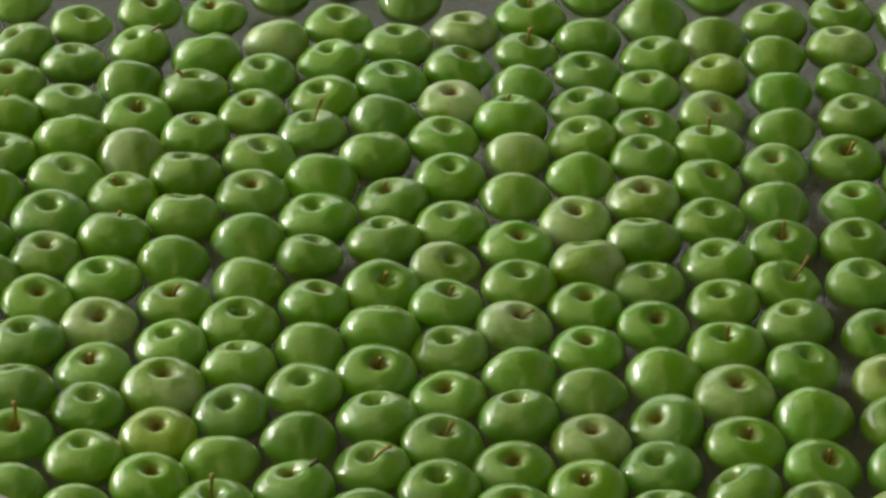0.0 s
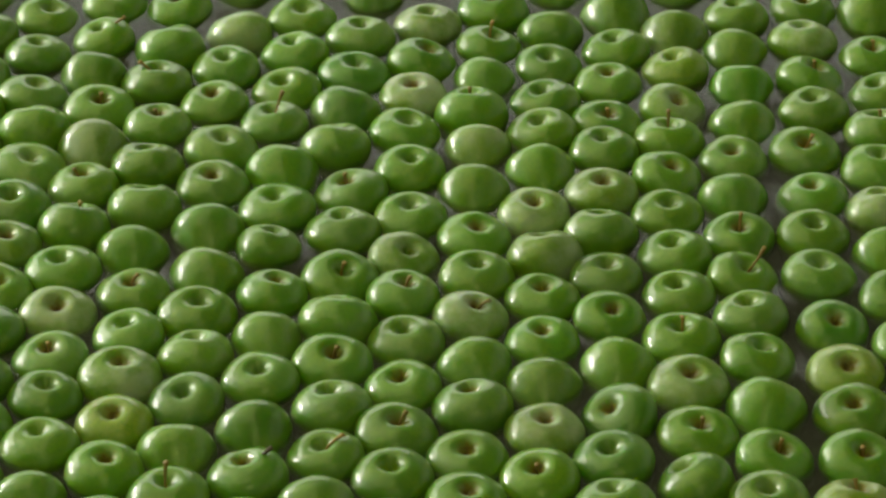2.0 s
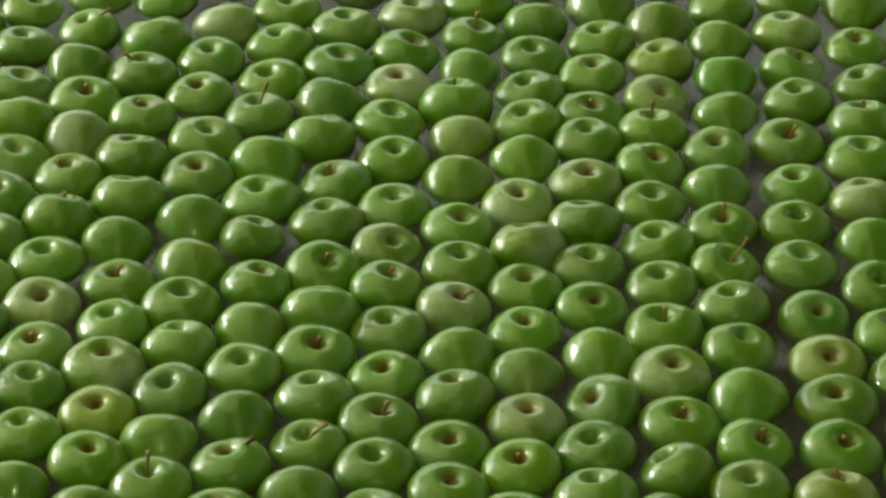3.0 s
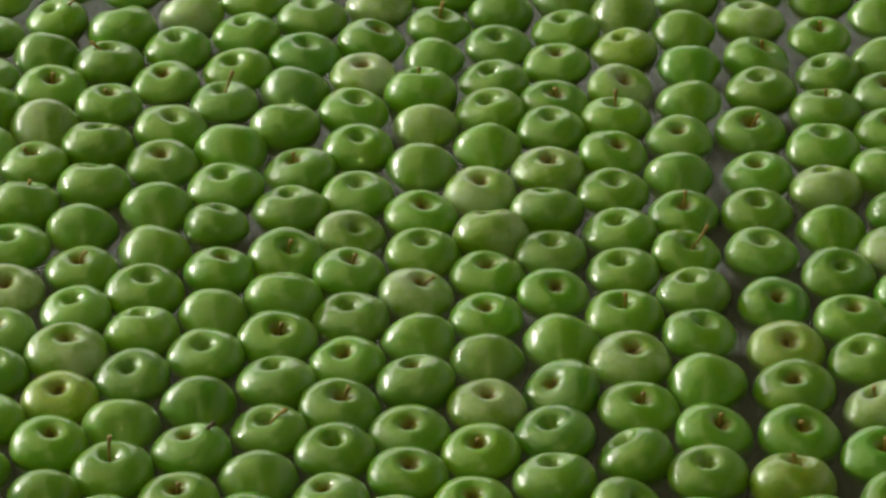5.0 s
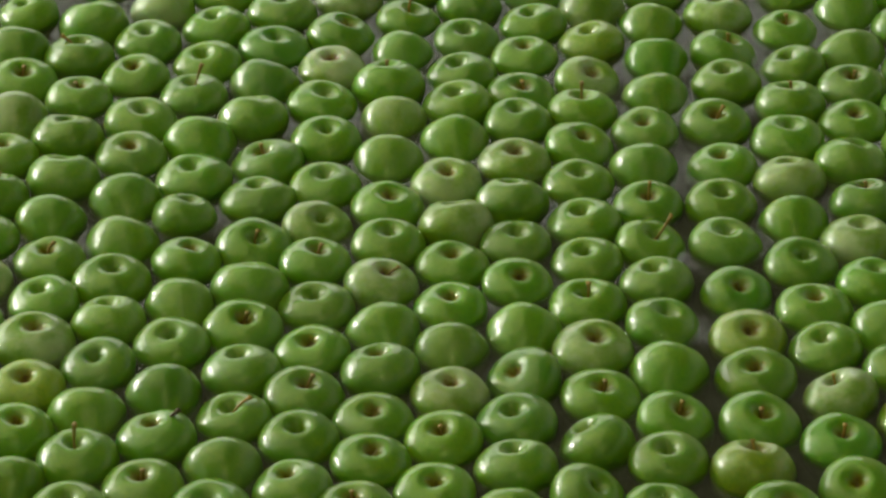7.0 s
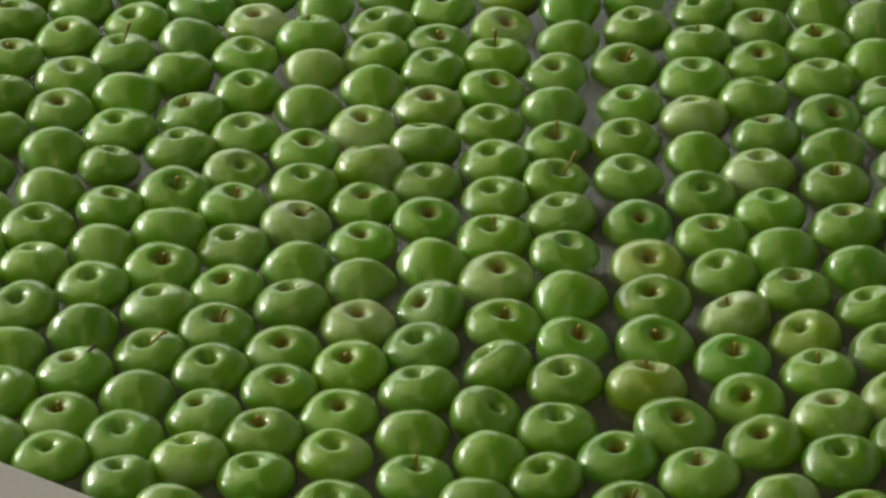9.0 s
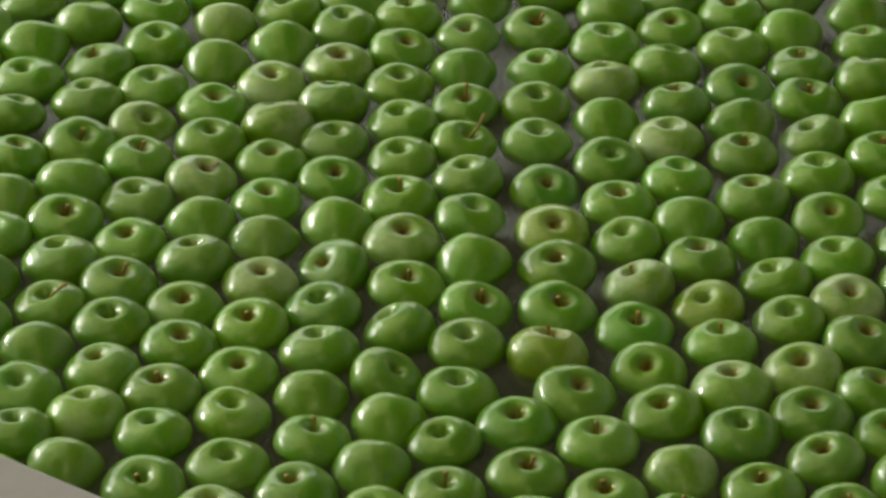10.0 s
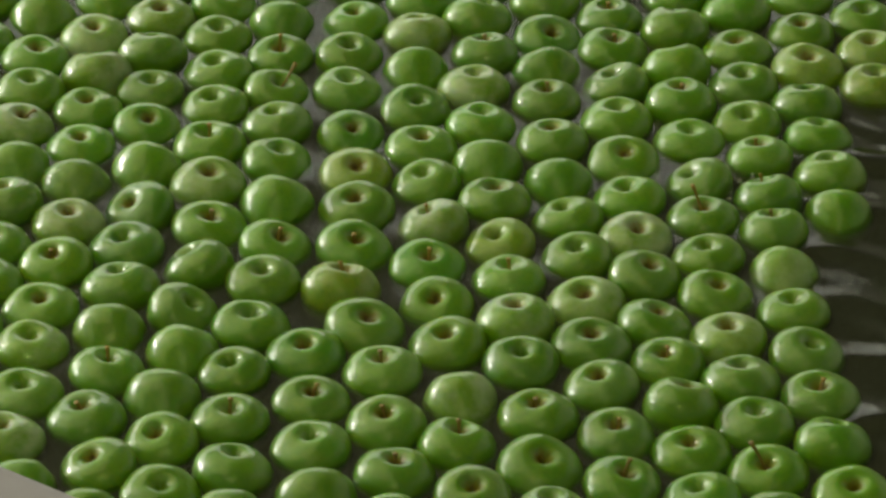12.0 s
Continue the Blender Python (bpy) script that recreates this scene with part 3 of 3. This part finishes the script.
apple(0.294, -0.280, 43.4, 6, 295, PALE, RUSSET)
apple(0.291, -0.194, 41.8, 5, 202, FRESH, OPEN, (0.001, 0.015))
apple(0.293, -0.108, 40.0, 8, 202, FRESH, OPEN)
apple(0.292, -0.030, 40.7, 9, 185, FRESH, OPEN)
apple(0.289, 0.052, 40.1, 4, 302, FRESH, OPEN)
apple(0.292, 0.133, 40.1, 13, 338, FRESH, RUSSET)
apple(0.298, 0.213, 40.7, 10, 90, FRESH, OPEN, (-0.001, 0.021))
apple(0.306, 0.283, 39.3, 19, 322, PALE, RUSSET)
apple(0.312, 0.371, 39.9, 11, 165, YELLOW, OPEN)
apple(0.317, 0.463, 41.3, 64, 76, PALE, DOME)
apple(0.325, 0.580, 40.1, 58, 80, FRESH, DOME)
apple(0.411, -0.615, 41.6, 5, 232, DEEP, RUSSET)
apple(0.353, -0.564, 41.7, 3, 20, FRESH, OPEN)
apple(0.362, -0.478, 40.6, 5, 249, FRESH, OPEN)
apple(0.373, -0.407, 40.9, 19, 336, FRESH, RUSSET, SHORT)
apple(0.371, -0.313, 41.4, 59, 77, FRESH, DOME)
apple(0.368, -0.230, 40.8, 11, 5, FRESH, OPEN)
apple(0.365, -0.150, 40.9, 9, 145, FRESH, OPEN)
apple(0.363, -0.072, 39.7, 15, 346, FRESH, OPEN, (0.013, 0.022))
apple(0.363, 0.005, 38.4, 8, 262, FRESH, RUSSET, (0.001, 0.017))
apple(0.362, 0.093, 39.8, 58, 92, FRESH, DOME)
apple(0.367, 0.168, 39.0, 9, 237, FRESH, RUSSET)
apple(0.382, 0.256, 40.4, 59, 104, FRESH, DOME)
apple(0.387, 0.339, 40.4, 64, 91, DEEP, DOME)
apple(0.386, 0.424, 39.7, 65, 82, FRESH, DOME)
apple(0.391, 0.497, 39.5, 9, 125, FRESH, OPEN)
apple(0.428, -0.864, 41.9, 67, 101, FRESH, DOME)
apple(0.421, -0.781, 40.9, 2, 184, FRESH, OPEN)
apple(0.419, -0.702, 40.4, 5, 317, FRESH, RUSSET, SHORT)
apple(0.471, -0.566, 43.5, 13, 325, FRESH, RUSSET)
apple(0.444, -0.492, 43.5, 19, 66, YELLOW, RUSSET, SHORT)
apple(0.457, -0.414, 42.0, 13, 308, FRESH, RUSSET, SHORT)
apple(0.458, -0.331, 42.4, 9, 231, FRESH, RUSSET)
apple(0.455, -0.256, 42.1, 14, 283, YELLOW, RUSSET)
apple(0.449, -0.172, 39.2, 15, 295, DEEP, RUSSET)
apple(0.443, -0.072, 40.8, 4, 347, FRESH, OPEN)
apple(0.443, 0.009, 40.4, 6, 295, FRESH, OPEN)
apple(0.449, 0.090, 40.8, 7, 177, DEEP, RUSSET)
apple(0.447, 0.182, 41.1, 9, 270, FRESH, RUSSET, (0.006, 0.012))
apple(0.465, 0.276, 40.8, 4, 172, FRESH, OPEN)
apple(0.467, 0.353, 41.1, 19, 14, FRESH, RUSSET, SHORT)
apple(0.465, 0.440, 41.1, 12, 90, PALE, OPEN)
apple(0.471, 0.517, 40.7, 2, 270, FRESH, RUSSET)
apple(0.502, -0.899, 37.5, 65, 89, FRESH, DOME)
apple(0.504, -0.826, 41.5, 7, 52, FRESH, RUSSET, SHORT)
apple(0.495, -0.743, 41.8, 7, 230, FRESH, RUSSET, SHORT)
apple(0.490, -0.650, 41.5, 4, 138, FRESH, RUSSET, (-0.001, 0.013))
apple(0.535, -0.447, 41.1, 8, 296, DEEP, RUSSET, SHORT)
apple(0.541, -0.363, 39.9, 21, 154, PALE, OPEN, (-0.002, 0.010))
apple(0.533, -0.277, 39.7, 13, 202, FRESH, OPEN)
apple(0.528, -0.201, 41.6, 2, 40, FRESH, RUSSET)
apple(0.521, -0.115, 40.7, 11, 300, FRESH, OPEN)
apple(0.519, -0.020, 39.8, 66, 98, FRESH, DOME)
apple(0.521, 0.060, 40.7, 19, 99, PALE, OPEN)
apple(0.526, 0.149, 42.8, 4, 44, FRESH, OPEN)
apple(0.535, 0.231, 42.1, 14, 90, FRESH, OPEN, SHORT)
apple(0.544, 0.316, 40.6, 17, 164, FRESH, OPEN)
apple(0.542, 0.402, 39.0, 2, 270, FRESH, RUSSET, (0.000, 0.012))
apple(0.580, -0.866, 38.3, 13, 270, FRESH, RUSSET)
apple(0.565, -0.779, 39.5, 11, 51, FRESH, RUSSET, (0.000, 0.016))
apple(0.568, -0.692, 38.2, 64, 103, PALE, DOME)
apple(0.556, -0.598, 41.8, 10, 207, FRESH, RUSSET)
apple(0.545, -0.523, 40.1, 19, 249, FRESH, RUSSET)
apple(0.612, -0.402, 39.6, 16, 206, YELLOW, OPEN)
apple(0.609, -0.314, 40.7, 7, 78, FRESH, RUSSET)
apple(0.601, -0.234, 40.4, 64, 86, FRESH, DOME)
apple(0.594, -0.151, 41.0, 8, 58, FRESH, OPEN)
apple(0.587, -0.066, 41.8, 7, 71, PALE, OPEN)
apple(0.600, 0.013, 39.9, 14, 97, FRESH, RUSSET, SHORT)
apple(0.593, 0.099, 42.0, 22, 52, FRESH, OPEN)
apple(0.603, 0.186, 41.1, 6, 270, FRESH, RUSSET)
apple(0.551, 0.511, 42.0, 63, 80, FRESH, DOME)
apple(0.655, -0.897, 37.5, 8, 90, FRESH, OPEN)
apple(0.646, -0.817, 43.4, 14, 308, FRESH, RUSSET)
apple(0.646, -0.729, 41.4, 4, 157, FRESH, RUSSET, SHORT)
apple(0.631, -0.635, 40.4, 6, 265, DEEP, OPEN)
apple(0.627, -0.556, 42.1, 7, 113, PALE, RUSSET)
apple(0.621, -0.472, 40.2, 7, 111, FRESH, OPEN, (0.000, 0.010))
apple(0.674, -0.189, 41.4, 8, 114, FRESH, RUSSET)
apple(0.670, -0.098, 39.7, 3, 124, FRESH, RUSSET, (0.000, 0.012))
apple(0.670, -0.022, 40.1, 59, 97, FRESH, DOME)
apple(0.609, 0.268, 41.7, 3, 209, FRESH, RUSSET, SHORT)
apple(0.615, 0.354, 41.7, 66, 105, FRESH, DOME)
apple(0.619, 0.459, 40.9, 66, 91, FRESH, DOME)
apple(0.726, -0.844, 40.2, 9, 347, FRESH, RUSSET, (0.004, 0.016))
apple(0.723, -0.763, 40.2, 4, 250, FRESH, RUSSET, SHORT)
apple(0.712, -0.675, 39.7, 12, 193, FRESH, RUSSET)
apple(0.703, -0.602, 42.2, 4, 289, FRESH, RUSSET)
apple(0.701, -0.520, 42.4, 9, 222, PALE, RUSSET)
apple(0.694, -0.431, 38.4, 10, 219, FRESH, OPEN)
apple(0.686, -0.349, 40.1, 14, 156, FRESH, OPEN)
apple(0.679, -0.268, 39.8, 58, 90, FRESH, DOME)
apple(0.675, 0.050, 41.9, 17, 308, DEEP, RUSSET)
apple(0.672, 0.141, 43.4, 10, 79, FRESH, OPEN)
apple(0.676, 0.224, 39.6, 3, 158, FRESH, RUSSET, (-0.006, 0.014))
apple(0.684, 0.313, 40.3, 67, 99, FRESH, DOME)
apple(0.796, -0.792, 40.7, 6, 218, FRESH, RUSSET)
apple(0.790, -0.712, 39.4, 23, 59, FRESH, RUSSET)
apple(0.780, -0.633, 39.5, 11, 208, FRESH, RUSSET, SHORT)
apple(0.771, -0.558, 40.5, 13, 30, FRESH, RUSSET)
apple(0.765, -0.469, 40.6, 12, 348, FRESH, RUSSET)
apple(0.758, -0.392, 40.7, 8, 294, PALE, RUSSET)
apple(0.755, -0.309, 41.1, 8, 160, FRESH, OPEN)
apple(0.752, -0.233, 40.4, 13, 277, FRESH, RUSSET)
apple(0.747, -0.143, 41.1, 4, 114, FRESH, OPEN)
apple(0.749, -0.061, 40.1, 19, 167, FRESH, OPEN)
apple(0.749, 0.022, 41.1, 5, 3, FRESH, RUSSET, SHORT)
apple(0.748, 0.098, 39.9, 6, 110, FRESH, RUSSET, SHORT)
apple(0.741, 0.187, 41.6, 62, 89, FRESH, DOME)
apple(0.750, 0.279, 41.9, 59, 80, FRESH, DOME)
apple(0.802, -0.870, 40.0, 12, 170, DEEP, OPEN)
apple(0.862, -0.745, 40.5, 0, 90, FRESH, OPEN)
apple(0.853, -0.665, 42.4, 11, 81, FRESH, OPEN)
apple(0.845, -0.588, 41.2, 5, 145, PALE, RUSSET)
apple(0.837, -0.505, 40.8, 7, 337, FRESH, RUSSET)
apple(0.834, -0.428, 39.6, 7, 168, FRESH, OPEN)
apple(0.833, -0.350, 39.7, 3, 146, FRESH, RUSSET, (-0.009, 0.025))
apple(0.831, -0.274, 40.4, 28, 180, FRESH, OPEN)
apple(0.826, -0.184, 40.1, 1, 75, FRESH, OPEN)
apple(0.821, -0.102, 41.9, 7, 90, FRESH, RUSSET, SHORT)
apple(0.821, -0.022, 41.1, 29, 111, FRESH, OPEN)
apple(0.824, 0.067, 41.1, 24, 80, FRESH, RUSSET)
apple(0.827, 0.152, 39.2, 10, 108, FRESH, OPEN, SHORT)
apple(0.824, 0.225, 40.4, 58, 103, FRESH, DOME)
apple(0.873, -0.899, 37.5, 64, 79, FRESH, DOME)
apple(0.869, -0.827, 40.4, 11, 230, FRESH, RUSSET, (-0.012, 0.023))
apple(0.924, -0.618, 39.8, 13, 330, FRESH, OPEN)
apple(0.916, -0.535, 39.3, 6, 149, FRESH, OPEN)
apple(0.914, -0.452, 38.7, 62, 76, PALE, DOME)
apple(0.907, -0.375, 38.7, 15, 110, FRESH, RUSSET, SHORT)
apple(0.906, -0.305, 39.2, 29, 123, FRESH, OPEN, SHORT)
apple(0.903, -0.220, 38.6, 10, 120, FRESH, RUSSET, SHORT)
apple(0.893, -0.148, 39.8, 9, 237, FRESH, OPEN)
apple(0.895, -0.062, 41.8, 5, 193, FRESH, OPEN)
apple(0.894, 0.022, 41.8, 4, 166, FRESH, RUSSET)
apple(0.897, 0.114, 41.4, 14, 112, FRESH, OPEN)
apple(0.900, 0.195, 41.3, 59, 97, YELLOW, DOME)
apple(0.949, -0.864, 39.5, 10, 260, FRESH, RUSSET)
apple(0.937, -0.778, 39.7, 26, 68, FRESH, OPEN)
apple(0.931, -0.695, 40.4, 4, 198, FRESH, RUSSET, SHORT)
apple(0.981, -0.332, 38.4, 64, 89, FRESH, DOME)
apple(0.978, -0.258, 41.6, 14, 111, FRESH, OPEN)
apple(0.972, -0.176, 39.6, 14, 68, FRESH, OPEN)
apple(0.965, -0.105, 40.8, 17, 90, FRESH, OPEN)
apple(0.972, -0.023, 43.5, 3, 270, YELLOW, RUSSET)
apple(0.971, 0.062, 40.7, 4, 153, FRESH, RUSSET)
apple(0.976, 0.152, 41.6, 7, 220, FRESH, OPEN)
apple(1.046, -0.064, 41.1, 3, 90, YELLOW, OPEN)
apple(1.048, 0.020, 41.1, 5, 189, YELLOW, RUSSET)
apple(1.048, 0.094, 40.6, 2, 270, FRESH, OPEN)

# the raft's far rows go on behind these
for i in range(24):
    x = -0.56 + 0.073 * i
    low = 0.53 if x < 0.6 else 0.53 - (x - 0.6) * 0.95
    for k in range(3 if x < 0.6 else 6):
        y = low + (0.041 if i % 2 else 0.0) + 0.083 * k
        if x < 1.12 and all(math.hypot(x - ax, y - ay) > 0.074 for ax, ay, ar in SPOTS):
            hollow = dice.choice((OPEN, OPEN, RUSSET, DOME))
            apple(x + dice.uniform(-0.003, 0.003), y, dice.uniform(39, 42), 62 if hollow == DOME else dice.uniform(2, 16), dice.uniform(60, 300),
                  dice.choice((FRESH, FRESH, FRESH, PALE, DEEP)), hollow)
for x, y in ((0.682, 0.411), (0.68, 0.495), (0.99, 0.232)):
    apple(x, y, 38, dice.uniform(4, 14), dice.uniform(60, 300), FRESH, OPEN)


# ---- foam: bubbles on the water between the last apples of the raft ----
BUBBLES = bubble_film()


def foam(x, y, spread, count, seed):
    rng = random.Random(seed)
    bm = bmesh.new()
    while count:
        px, py, r = rng.gauss(x, spread), rng.gauss(y, spread), rng.uniform(0.0008, 0.0026)
        count -= 1
        if all(math.hypot(px - ax, py - ay) > ar + r * 0.4 for ax, ay, ar in SPOTS):
            bmesh.ops.create_icosphere(bm, subdivisions=2, radius=r, matrix=Matrix.Translation((px, py, r * 0.25)))
    for f in bm.faces:
        f.smooth = True
    solid("foam", bm, BUBBLES, label="small clear bubbles on the water between apples", category="foam", kind="stuff")


for seed, (x, y, spread, count) in enumerate([(0.913, -0.083, 0.022, 40), (0.866, -0.296, 0.020, 50), (0.862, -0.236, 0.022, 30), (0.790, -0.270, 0.018, 25)]):
    foam(x, y, spread, count, seed)
